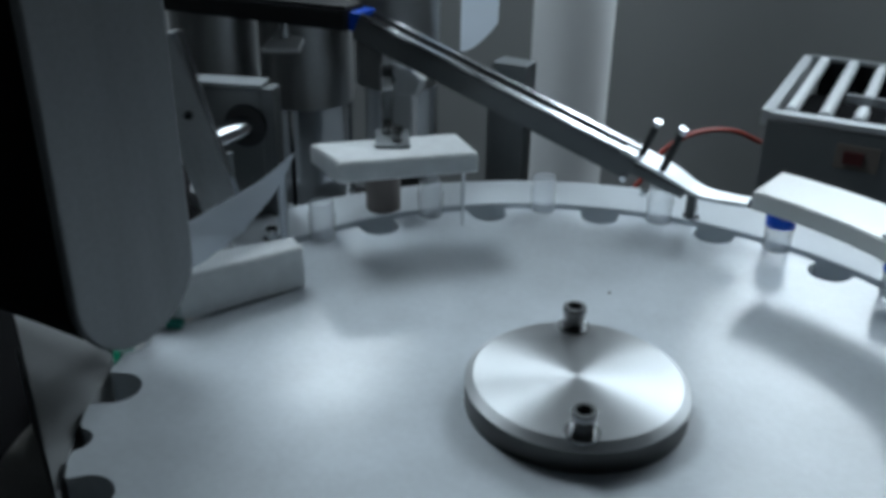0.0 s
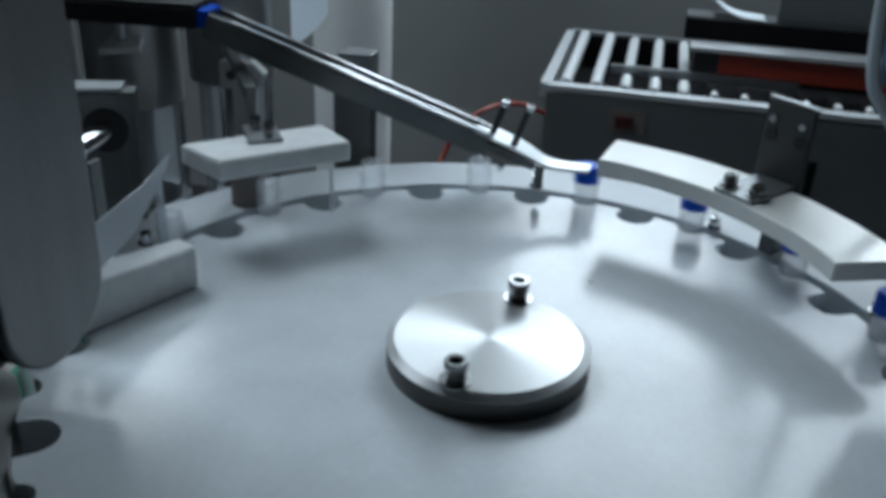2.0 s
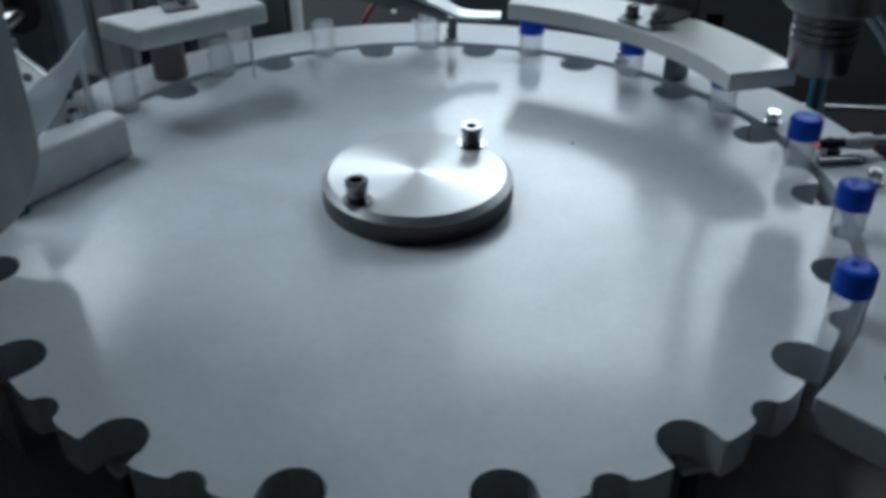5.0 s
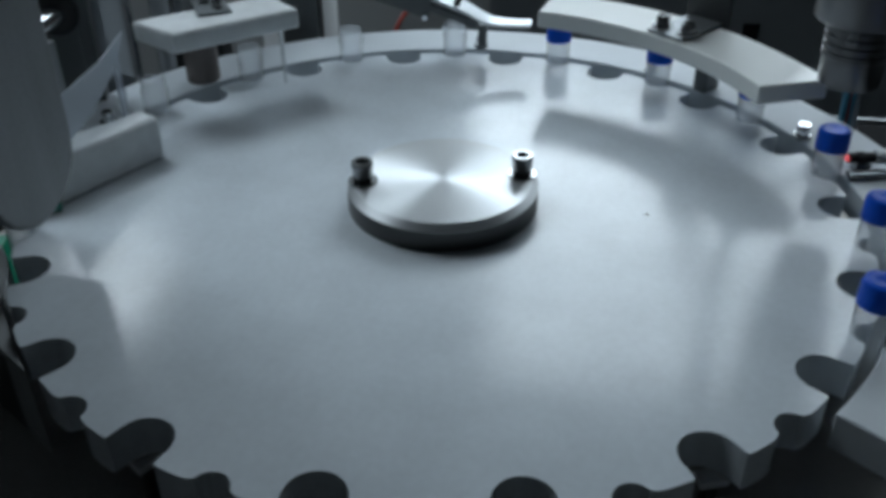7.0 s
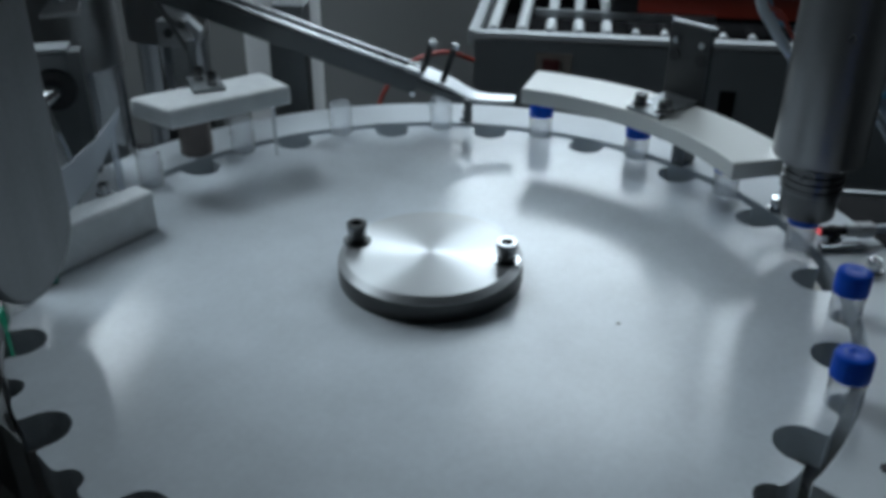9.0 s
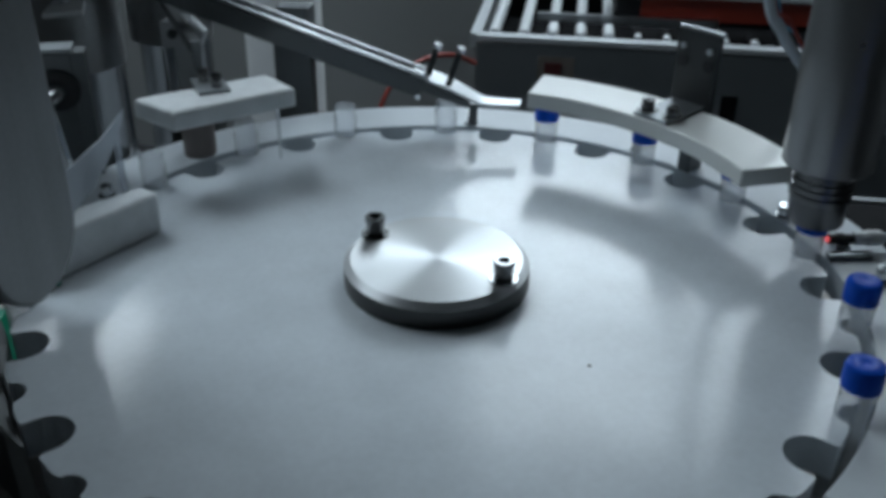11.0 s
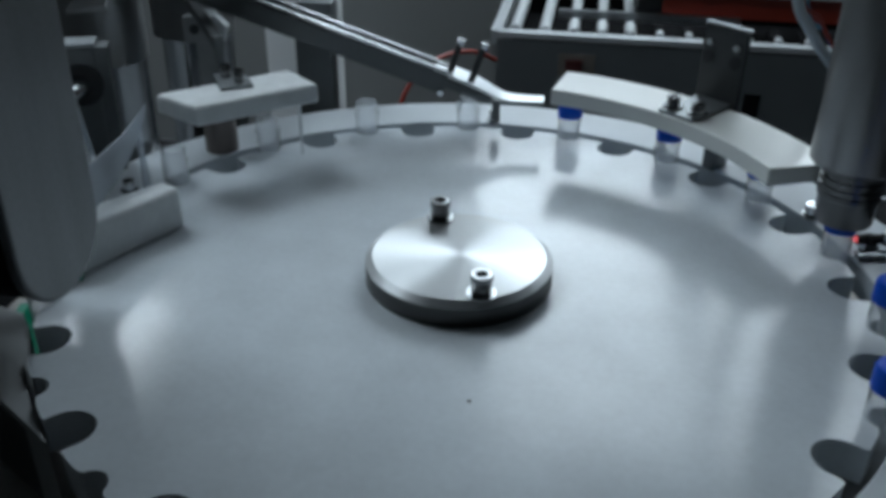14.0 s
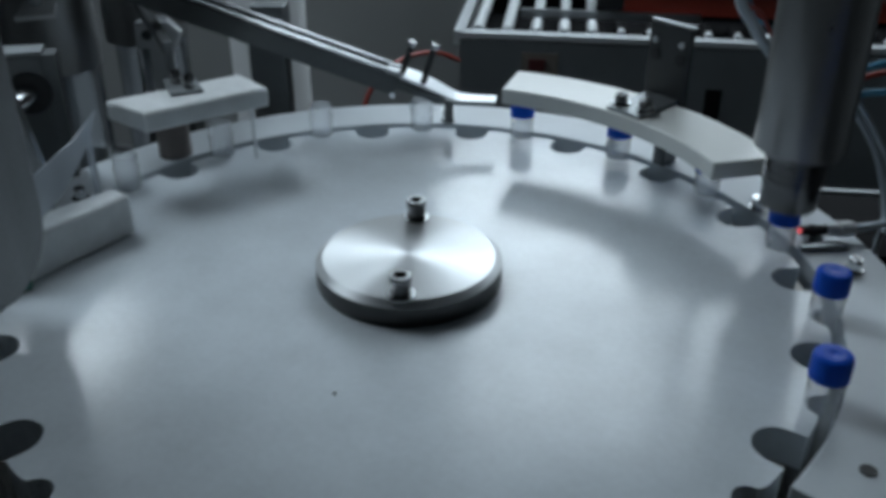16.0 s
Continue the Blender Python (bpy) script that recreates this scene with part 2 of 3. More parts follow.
def socket_screw(name, label, x, y, z, r=0.0045, h=0.009, washer=0.0, parent=None, m=None, flange=0.0):
    """A cap screw with a hexagon socket."""
    prof = [(0, 0), (r, 0), (r, h * 0.9), (r * 0.9, h), (r * 0.55, h), (r * 0.5, h * 0.45), (0, h * 0.4)]
    if flange:
        prof = [(0, 0), (r, 0), (r, h * 0.66), (flange, h * 0.72), (flange, h * 0.95), (flange * 0.94, h), (r * 0.66, h), (r * 0.60, h * 0.45), (0, h * 0.4)]
    if parent is None:
        ob = tagged(part(name, lathe(prof, 20), CHROME, m=pose(x, y, z)), label, "screw")
    else:
        ob = part(name, lathe(prof, 20), BOLT, parent, label, m=m or pose(x, y, z))
    # Black plug paints in the shade of the hexagon recess.
    part("socket", cyl(r * 0.52, h * 0.42, h * 0.60, 6), PIT, ob)
    if washer:
        part("washer", lathe([(r * 0.9, -0.0001), (washer, -0.0001), (washer, 0.0014), (r * 0.9, 0.0014)], 24, closed=True), BOLT, ob)
    return ob


# ---- room ----
def slab(name, sx, sy, sz, x, y, z, mat, label="", category=""):
    return tagged(part(name, box(sx, sy, sz), mat, m=pose(x, y, z)), label or name.replace("_", " "), category or name.split("_")[0], kind="structure")


slab("floor", 7.0, 9.0, 0.10, 0, 1.0, -0.10, FLOORM, "dark smooth workshop floor", "floor")
slab("ceiling", 7.0, 9.0, 0.10, 0, 1.0, 2.72, CEILM, "plain grey painted ceiling with light panels", "ceiling")
slab("wall_north", 7.0, 0.12, 2.72, 0, 4.20, 0, WALLM, "grey flat panelled wall behind the machine", "wall")
slab("partition", 5.4, 0.06, 1.62, 0.2, 2.45, 0, WALLM, "low flat grey partition behind the conveyor", "partition")
slab("wall_south", 7.0, 0.12, 2.72, 0, -3.2, 0, WALLM, "grey flat panelled wall", "wall")
slab("wall_west", 0.12, 7.28, 2.72, -3.2, 0.5, 0, WALLM, "grey flat panelled wall", "wall")
slab("wall_east", 0.12, 7.28, 2.72, 3.2, 0.5, 0, WALLM, "grey flat panelled wall", "wall")
# The added fill panel gets a housing like the others.
for px_, py_, sx_, sy_, w_ in PANELS:
    lp = thing("ceiling_light", "flat cool white ceiling light panel", "ceiling light", "ceiling panels", m=pose(px_, py_, 2.68))
    part("frame", box(sx_ + 0.05, sy_ + 0.05, 0.04), WHITE, lp)
    part("diffuser", box(sx_, sy_, 0.01, pose(0, 0, -0.012)), PANEL_GLOW, lp)

# ---- turntable ----
TOP = 1.0
NOTCH0, STEP = -53.1, 20.0


def disc_outline():
    pts = []
    R, Rc, rn, Rs, rs = 0.2590, 0.2502, 0.0143, 0.2590, 0.0092

    def local(a, r, t):
        c, s = math.cos(radians(a)), math.sin(radians(a))
        return (r * c - t * s, r * s + t * c)
    for k in range(18):
        a = NOTCH0 + STEP * k
        pts.append(local(a, R - 0.0012, -rn - 0.0002))
        for j in range(13):
            th = radians(-90 - 180 * j / 12)
            pts.append(local(a, Rc + rn * math.cos(th), rn * math.sin(th)))
        pts.append(local(a, R - 0.0012, rn + 0.0002))
        for d in (3.55, 5.2, 6.9):
            pts.append(pr(R, a + d))
        b = a + 10
        for j in range(9):
            th = radians(-100 - 160 * j / 8)
            pts.append(local(b, Rs + rs * math.cos(th), rs * math.sin(th)))
        for d in (3.1, 4.8, 6.45):
            pts.append(pr(R, b + d))
    out = []
    for i in range(len(pts)):
        p, q = Vector(pts[i]), Vector(pts[(i + 1) % len(pts)])
        out += [tuple(p.lerp(q, 0.25)), tuple(p.lerp(q, 0.75))]
    return out


turntable = thing("turntable", "round white plastic indexing plate with scalloped rim and steel hub", "turntable", m=pose(0, 0, 0))
plate = part("plate", prism(disc_outline(), TOP - 0.022, TOP), POM, turntable, "scuffed white plastic star wheel plate")
# Side of the hub; its dark colour stands in for shade.
part("hub_skirt", lathe([(0.020, 0), (0.0598, 0), (0.0600, 0.0004), (0.0600, 0.0128), (0.020, 0.0128)], 96, m=pose(0, 0, TOP), closed=True), SHADED_SKIRT, turntable, "edge of the hub with its shade painted dark")
hub = part("hub", lathe([(0, 0.0128), (0.060, 0.0128), (0.060, 0.0130), (0.0555, 0.0168), (0.0, 0.0168)], 96, m=pose(0, 0, TOP)), TURNED, turntable, "turned stainless steel hub with bevelled edge")
part("shaft", cyl(0.03, 0.80, TOP - 0.022), STEEL, turntable)
for a in (-66.2, 113.8):
    x, y = pr(0.0500, a)
    socket_screw("bolt", "stainless socket bolt with washer", 0, 0, 0, 0.0062, 0.0142, 0.0092, turntable, pose(x, y, TOP + 0.0165), flange=0.0068)
x, y = pr(0.1279, 101.1)
part("speck", lathe([(0, 0.0003), (0.0012, 0.0002), (0.0014, -0.001)], 10, m=pose(x, y, TOP)), RUBBER, turntable, "dark dirt speck")

# ---- machine bed below ----
deck = thing("machine_bed", "dark steel machine bed under the turntable", "machine", kind="structure")
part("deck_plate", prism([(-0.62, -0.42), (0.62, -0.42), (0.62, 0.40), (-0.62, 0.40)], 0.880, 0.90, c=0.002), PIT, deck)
part("cabinet", box(1.2, 0.78, 0.88, pose(0, -0.01, 0)), DARK_STEEL, deck)
part("slide_ring", prism([pr(0.33, k * 5) for k in range(72)], 0.930, 0.9395), BED, deck)
part("column", cyl(0.07, 0.90, 0.93), DARK_STEEL, deck)
part("apron", prism([(0.19, -0.19), (0.40, -0.10), (0.50, -0.26), (0.27, -0.40), (0.14, -0.33)], 0.9005, 0.9375, c=0.001), BED, deck, "worn brownish steel apron")

# Clips added for bright spots in the pockets; white tabs paint the glints.
for x, y, a in ((0.1568, -0.1820, 20), (-0.1105, -0.2125, 60), (0.2320, 0.1630, 30)):
    clip = thing("glint_clip", "small clip added for a glint on the machine bed", "clip", "bed clips", m=pose(x, y, 0.9395, 0, 0, a))
    part("stem", box(0.006, 0.005, 0.026), DARK_STEEL, clip)
    part("tab", box(0.015, 0.009, 0.0050, pose(0, 0, 0.0262, 12, 0, 0)), WHITE, clip, "bent tab coloured white as a glint", bevel=0.0008)

# ---- outer guide ----
guide = thing("outer_guide", "curved milky white plastic guide round the turntable", "guide rail")
part("arc", prism(arc_outline(0.2665, 0.3165, -38.5, 176.0, 110), TOP - 0.020, TOP + 0.001), GUIDE, guide, bevel=0.0012)
for a in (-20, 40, 95, 150):
    x, y = pr(0.300, a)
    part("standoff", cyl(0.008, 0.9395, TOP - 0.020), STEEL, guide, m=pose(x, y, 0))
for nm, (x, y) in {"a": (0.1309, 0.2262), "b": (-0.0097, 0.2650), "c": (0.2349, 0.1271), "d": (-0.2644, 0.0769), "e": (0.2885, 0.0450)}.items():
    k = max(1.0, 0.2735 / math.hypot(x, y))
    socket_screw("guide_screw", "small bright socket screw in the white guide", x * k, y * k, TOP + 0.001, 0.0046, 0.0090, 0.0064)
tagged(part("screw_hole", cyl(0.0042, 0, 0.0006, m=pose(0.2475, -0.151, TOP + 0.0012)), BLACK, guide), "dark empty screw hole")

# ---- cap pressing shoe over the guide ----
shoe = thing("pressing_shoe", "curved bright white plastic shoe over the capped vials", "guide rail")
part("body", prism(arc_outline(0.2090, 0.2590, 21.5, 78.3, 40), TOP + 0.0450, TOP + 0.0580), POM_ARC, shoe, bevel=0.0012)
ang = 49.5
bx, by = pr(0.236, ang)
part("foot", box(0.050, 0.030, 0.0025, pose(bx, by, TOP + 0.0582, 0, 0, ang)), GREY_STEEL, shoe, "flat steel clamp foot")
part("upright", box(0.005, 0.037, 0.062, pose(*pr(0.2640, ang), TOP + 0.0540, 0, 0, ang)), GUNMETAL, shoe, "dark upright steel plate")
part("top_edge", box(0.0035, 0.039, 0.002, pose(*pr(0.2650, ang), TOP + 0.1162, 0, 0, ang)), STEEL, shoe)
part("post", box(0.016, 0.012, 0.124, pose(*pr(0.2745, ang), 1.0015 - 0.062, 0, 0, ang)), DARK_STEEL, shoe, "dark steel post")
for da in (-2.9, 2.9):
    socket_screw("bolt", "", 0, 0, 0, 0.0050, 0.0085, 0.008, shoe, pose(*pr(0.2235, ang + da), TOP + 0.0607))
for da in (-2.6, 2.6):
    part("slot_bolt", cyl(0.0024, 0, 0.002, m=pose(*pr(0.2615, ang + da), TOP + 0.1035, 0, -90, ang)), STEEL, shoe)
    part("bolt_hole", cyl(0.0050, 0, 0.0008, m=pose(*pr(0.2615, ang + da), TOP + 0.0920, 0, -90, ang)), BLACK, shoe)

# ---- filling block ----
fill = thing("filling_block", "rounded milky plastic block held over the vials by a steel clip", "machine block")
part("body", prism([(-0.2440, 0.1000), (-0.2030, 0.0770), (-0.1325, 0.1440), (-0.1665, 0.1740)], TOP + 0.0570, TOP + 0.0720, c=0.004), HDPE, fill, bevel=0.004)
part("clip", box(0.024, 0.036, 0.002, pose(-0.197, 0.135, TOP + 0.0721, 0, 0, 32)), GREY_STEEL, fill)
part("stem", box(0.006, 0.004, 0.026, pose(-0.215, 0.158, TOP + 0.0741, 0, 0, 32)), GREY_STEEL, fill)
for x, y in ((-0.204, 0.140), (-0.190, 0.131)):
    socket_screw("bolt", "", 0, 0, 0, 0.0040, 0.0095, 0, fill, pose(x, y, TOP + 0.0741))
part("back_arm", box(0.008, 0.16, 0.009, pose(-0.258, 0.227, TOP + 0.0900, 0, 0, 32)), DARK_STEEL, fill)
nozzle = tagged(part("filling_nozzle", lathe([(0, 0.0), (0.010, 0.0), (0.0135, 0.004), (0.0135, 0.060), (0.011, 0.0635), (0, 0.0635)], 24, m=pose(-0.226, 0.168, 0.9900)), BRONZE), "brownish grey metal sleeve under the filling block", "nozzle")
for x, y in ((-0.1400, 0.1510),):
    tagged(part("support_rod", cyl(0.0014, TOP + 0.001, TOP + 0.0570), CHROME, m=pose(x * 1.12, y * 1.12, 0)), "thin bright upright rod beside the filling block", "rod")

# ---- corner block by the infeed ----
stop = thing("infeed_block", "rounded milky plastic block resting over the plate edge", "machine block")
part("body", prism([(-0.2005, 0.0310), (-0.2180, 0.0400), (-0.2630, -0.0250), (-0.2640, -0.0560), (-0.2380, -0.0440)], TOP + 0.0012, TOP + 0.0310, c=0.004), HDPE, stop, bevel=0.005)
part("pad", box(0.009, 0.007, 0.0035, pose(-0.2395, -0.0490, TOP + 0.0005, 0, 0, 25)), TEAL, stop, "small teal plastic pad under the block")
strap = thing("guide_strap", "thin clear plastic strip rising behind the corner block", "strap")
def blade(outline, x0, x1):
    bm = bmesh.new()
    a = [bm.verts.new((x0, y, z)) for y, z in outline]
    b = [bm.verts.new((x1, y, z)) for y, z in outline]
    n = len(a)
    bm.faces.new(a)
    bm.faces.new(b[::-1])
    for k in range(n):
        bm.faces.new((a[k], b[k], b[(k + 1) % n], a[(k + 1) % n]))
    return bm
part("strip", blade([(0.078, 1.072), (0.040, 1.064), (-0.035, 1.061), (-0.040, 1.028), (0.020, 1.036), (0.052, 1.050), (0.070, 1.063)], -0.2400, -0.2412), STRAPM, strap)
part("leg", box(0.003, 0.006, 0.062, pose(-0.2425, 0.064, 1.001)), STRAPM, strap)

# ---- infeed housing with rounded lower edge ----
def housing_outline(w, z0, z1, yc, r):
    pts = [(yc + w / 2, z1)]
    for k in range(17):
        th = radians(0 - 180 * k / 16)
        pts.append((yc + w / 2 * math.cos(th), z0 + r + r * math.sin(th)))
    return pts + [(yc - w / 2, z1)]
housing = thing("infeed_housing", "tall grey infeed housing with rounded lower end and black sides", "machine housing")
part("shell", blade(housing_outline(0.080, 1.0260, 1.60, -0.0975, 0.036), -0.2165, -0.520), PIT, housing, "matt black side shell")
part("face", blade(housing_outline(0.083, 1.0250, 1.60, -0.0975, 0.038), -0.2100, -0.2165), FROST, housing, "smooth grey end face with faint streaks", bevel=0.002)
part("rear_support", box(0.06, 0.06, 0.64, pose(-0.50, -0.10, 0.9)), BLACK, housing)
left_guide = thing("infeed_guide", "plastic guide block hugging the turntable below the housing, greyed for shade", "guide rail")
edge = [pr(0.2690, 198.5)] + [pr(0.2612, 203 + 3 * k) for k in range(9)]
# The block's grey stands in for the housing's shade.
part("block", prism(edge + [(-0.317, -0.100), (-0.400, -0.045), (-0.400, -0.030), (-0.290, -0.076)], 0.9005, TOP - 0.004), GUIDE_SHADED, left_guide)
part("wear_strip", prism([(-0.316, -0.1045), (-0.316, -0.1020), (-0.200, -0.1745), (-0.200, -0.1770)], 0.9395, TOP - 0.010), DARK_STEEL, left_guide, "dark steel strip along the outer side")

led = tagged(part("sensor_lamp", box(0.007, 0.014, 0.0440, pose(-0.2725, -0.0630, 0.9395, 0, 0, 14)), GREEN_LED, bevel=0.0015), "small green lit sensor beside the turntable", "sensor")

# ---- pivot block, shaft and swing arm ----
pivot = thing("pivot_block", "dark steel bearing block with upright edges", "machine block")
part("block", box(0.054, 0.018, 0.240, pose(-0.322, 0.110, 0.860, 0, 0, 20)), DARK_STEEL, pivot, bevel=0.0015)
part("top_plate", box(0.056, 0.020, 0.003, pose(-0.322, 0.110, 1.1003, 0, 0, 20)), GREY_STEEL, pivot)
part("side_bar", box(0.010, 0.016, 0.240, pose(-0.2925, 0.1205, 0.860, 0, 0, 20)), DARK_STEEL, pivot)
part("bearing", cyl(0.016, 0, 0.004, m=pose(-0.3060, 0.1075, 1.0720, 90, 0, 20)), BLACK, pivot)
PIV = (-0.3055, 0.1050, 1.0720)
swing = thing("swing_arm", "flat bright steel swing arm on a polished shaft", "machine arm", m=pose(*PIV))
part("shaft", cyl(0.0085, -0.002, 0.062, m=pose(0, 0, 0, 90, 0, 0)), CHROME, swing, "polished shaft")
clamp = part("clamp", lathe([(0.0086, 0.044), (0.0130, 0.044), (0.0142, 0.046), (0.0142, 0.058), (0.0130, 0.060), (0.0086, 0.060)], 32, m=pose(0, 0, 0, 90, 0, 0), closed=True), WHITE, swing, "bright round clamp")
part("clamp_screw", cyl(0.0045, 0.012, 0.030, m=pose(0, -0.052, 0, 0, -60, 0)), CHROME, clamp)
lever = part("lever", box(0.028, 0.005, 0.136, pose(0, 0, -0.052)), LEVERM, swing, "scuffed bright flat lever", bevel=0.001)
part("lever_edge", box(0.0035, 0.0062, 0.134, pose(0.0125, 0, -0.051)), CHROME, lever)
for dz in (-0.034, 0.030):
    part("lever_hole", cyl(0.003, 0, 0.001, m=pose(0, -0.0024, dz, 90, 0, 0)), BLACK, lever)
tagged(part("lever_guard", box(0.004, 0.012, 0.13, pose(-0.292, 0.066, 0.935)), GREY_STEEL), "dull steel flat bar beside the bearing block", "bar")

# ---- pump cylinders ----
def pump(x, y, r, zm):
    p = thing("pump_cylinder", "brushed steel pump cylinder over a clear glass barrel", "cylinder", "pumps", m=pose(x, y, 0))
    part("sleeve", lathe([(0, zm), (r, zm), (r, 1.225), (0, 1.225)], 40), PUMPM, p, "brushed steel sleeve")
    part("barrel", lathe([(r * 0.80, 0.90), (r * 0.80, zm)], 40), SMOKED, p, "clear barrel")
    part("piston", cyl(r * 0.30, 0.90, zm), STEEL, p)
    part("ring", lathe([(r * 0.78, 0.90), (r * 0.95, 0.90), (r * 0.95, 0.915), (r * 0.78, 0.915)], 40, closed=True), STEEL, p)
    for k in range(3):
        part("tie_rod", cyl(0.003, 0.90, zm, m=pose(*pr(r * 0.9, 40 + 120 * k), 0)), CHROME, p)
    return p
pump(-0.415, 0.330, 0.045, 1.018)
pump(-0.322, 0.350, 0.040, 1.045)
pump(-0.505, 0.300, 0.042, 1.018)
knob = thing("clamp_bracket", "pale grey plastic clamp bracket behind the filling block", "bracket")
part("arm", box(0.021, 0.010, 0.092, pose(-0.291, 0.310, 0.985)), PALE, knob, bevel=0.001)
part("head", prism([(-0.018, -0.015), (0.020, -0.012), (0.026, 0.002), (0.014, 0.013), (-0.018, 0.011)], 0, 0.012, pose(-0.289, 0.304, 1.0640, 90, 0, 0)), PALE, knob, bevel=0.002)
part("pivot", cyl(0.0045, 0, 0.004, m=pose(-0.294, 0.2918, 1.0640, 90, 0, 0)), DARK_STEEL, knob)
part("foot", box(0.050, 0.024, 0.085, pose(-0.291, 0.318, 0.900)), DARK_STEEL, knob)

wing = thing("wing_nut", "bright wing nut under the chute", "nut")
part("leaf", prism([(-0.018, -0.009), (0.014, -0.007), (0.016, 0.005), (-0.006, 0.010)], 0, 0.006, pose(0, 0, 0, 40, 0, 0)), WHITE, wing)
part("spindle", cyl(0.004, 0.006, 0.022), STEEL, wing)
wing.matrix_basis = pose(-0.356, 0.222, 1.1010, 0, 0, 20)

# ---- cap chute ----
CH_A, CH_B = Vector((-0.268, 0.213, 1.138)), Vector((-0.045, 0.2345, 1.058))
chute = thing("cap_chute", "sloping polished steel cap chute with two bright rails", "chute")
CH_D = (CH_B - CH_A).normalized()
CH_S = CH_D.cross(Vector((0, 0, 1))).normalized()
for s in (-1, 1):
    o = CH_S * (0.0088 * s)
    part("rail", beam(CH_A + o, CH_B + o, 0.0052, 0.0050), CHROME, chute, "bright polished top rail")
    o = CH_S * (0.0128 * s)
    part("side_plate", beam(CH_A + o, CH_B + o, 0.002, 0.0150, lift=-0.0080), DARK_STEEL, chute)
part("floor_plate", beam(CH_A, CH_B, 0.0276, 0.0012, lift=-0.0162), DARK_STEEL, chute)
# Black sheet stands in for the slot's shade and hides the caps.
part("slot_shade", beam(CH_A, CH_B, 0.0230, 0.0008, lift=-0.0008), BLACK, chute, "black sheet between the rails for the slot's shade")
CH_T = Vector((0.040, 0.247, 1.034))


def strip(points, widths, thick):
    """A bent sheet strip along points, its width across y."""
    bm = bmesh.new()
    prev = None
    for (x, y, z), w in zip(points, widths):
        row = [bm.verts.new((x, y + dy * w / 2, z + dz * thick)) for dy, dz in ((-1, 0), (1, 0), (1, 1), (-1, 1))]
        if prev:
            for j in range(4):
                bm.faces.new((prev[j], prev[(j + 1) % 4], row[(j + 1) % 4], row[j]))
        else:
            bm.faces.new(row)
        prev = row
    bm.faces.new(prev[::-1])
    return bm


part("cover", strip([(-0.056, 0.2335, 1.0600), (-0.034, 0.2365, 1.0520), (-0.018, 0.2390, 1.0445), (-0.011, 0.2400, 1.0405), (-0.004, 0.2410, 1.0365), (0.003, 0.2420, 1.0335), (0.011, 0.2430, 1.0325), (0.022, 0.2445, 1.0320), (0.035, 0.2460, 1.0318)],
                    (0.027, 0.027, 0.025, 0.023, 0.021, 0.019, 0.017, 0.016, 0.015), 0.0028), SATIN, chute, "bright bent cover tongue")
part("mouth", beam(CH_B + Vector((-0.004, 0, -0.0075)), Vector((-0.010, 0.2400, 1.0360)), 0.025, 0.0060), DARK_STEEL, chute)
for s, (x, y) in enumerate(((-0.0400, 0.2380), (-0.0195, 0.2310))):
    pin = part("pin", tube([(x - 0.006, y - 0.003, 1.052), (x + 0.0035, y + 0.002, 1.082)], 0.0027, smooth=0), GUNMETAL, chute, "thin bright locating pin")
    part("nut", cyl(0.0034, 0, 0.0045, m=pose(x + 0.003, y + 0.002, 1.0795, 0, 18, 0)), CHROME, pin)
for x, y, z in ((-0.048, 0.212, 1.048), (-0.032, 0.212, 1.040)):
    part("side_bolt", cyl(0.0025, 0, 0.007, m=pose(x, y, z, 90, 0, 0)), CHROME, chute)
part("end_lug", box(0.007, 0.006, 0.018, pose(-0.006, 0.250, 1.0115)), DARK_STEEL, chute)
upper = thing("upper_chute", "black upper cap track with a dark cover", "chute")
CU = CH_A + Vector((-0.42, 0.045, -0.022))
part("track", beam(CH_A + Vector((-0.011, 0, 0)), CU, 0.026, 0.015, lift=-0.004), BLACK, upper)
part("lid", beam(CH_A + Vector((-0.01, 0, 0)), CU, 0.022, 0.003, lift=0.0055), RUBBER, upper)
part("gate", beam(CH_A + Vector((0.001, 0, -0.004)), CH_A + Vector((-0.008, 0, -0.0035)), 0.024, 0.014), BLUE, upper, "blue plastic gate")
part("hanger", box(0.02, 0.02, 0.36, pose(CU.x + 0.05, CU.y, CU.z)), DARK_STEEL, upper)
post = thing("chute_post", "dark steel post carrying the chute", "post")
part("post", box(0.034, 0.018, 0.1655, pose(-0.182, 0.304, 0.9000)), DARK_STEEL, post)
part("head", box(0.030, 0.022, 0.030, pose(-0.176, 0.296, 1.0660)), GREY_STEEL, post, bevel=0.001)

# ---- capping head ----
CAP_R, CAP_A = 0.2575, 16.9
hx_, hy_ = pr(CAP_R, CAP_A)
head = thing("capping_head", "grey metal capping head with a ribbed chuck", "capping head", m=pose(hx_, hy_, 1.0265))
ribs = [(0, 0.0125), (0.0135, 0.0125), (0.0135, 0.0), (0.0185, 0.0), (0.0195, 0.0015), (0.0198, 0.018)]
for k in range(4):
    z = 0.019 + 0.0052 * k
    ribs += [(0.0212, z), (0.0212, z + 0.0030), (0.0198, z + 0.0036), (0.0198, z + 0.0050)]
ribs += [(0.0205, 0.041), (0, 0.041)]
part("chuck", lathe([(r_ * 0.95, z_) for r_, z_ in ribs], 48), CHUCKM, head, "ribbed dark steel chuck")
part("barrel", lathe([(0, 0.0412), (0.0275, 0.0412), (0.0290, 0.0427), (0.0290, 0.420), (0, 0.420)], 56), BARREL, head, "smooth grey metal barrel")
part("top_motor", box(0.07, 0.07, 0.12, pose(0, 0, 0.42)), BLACK, head)
column = thing("head_column", "dark steel column behind the capping head", "column")
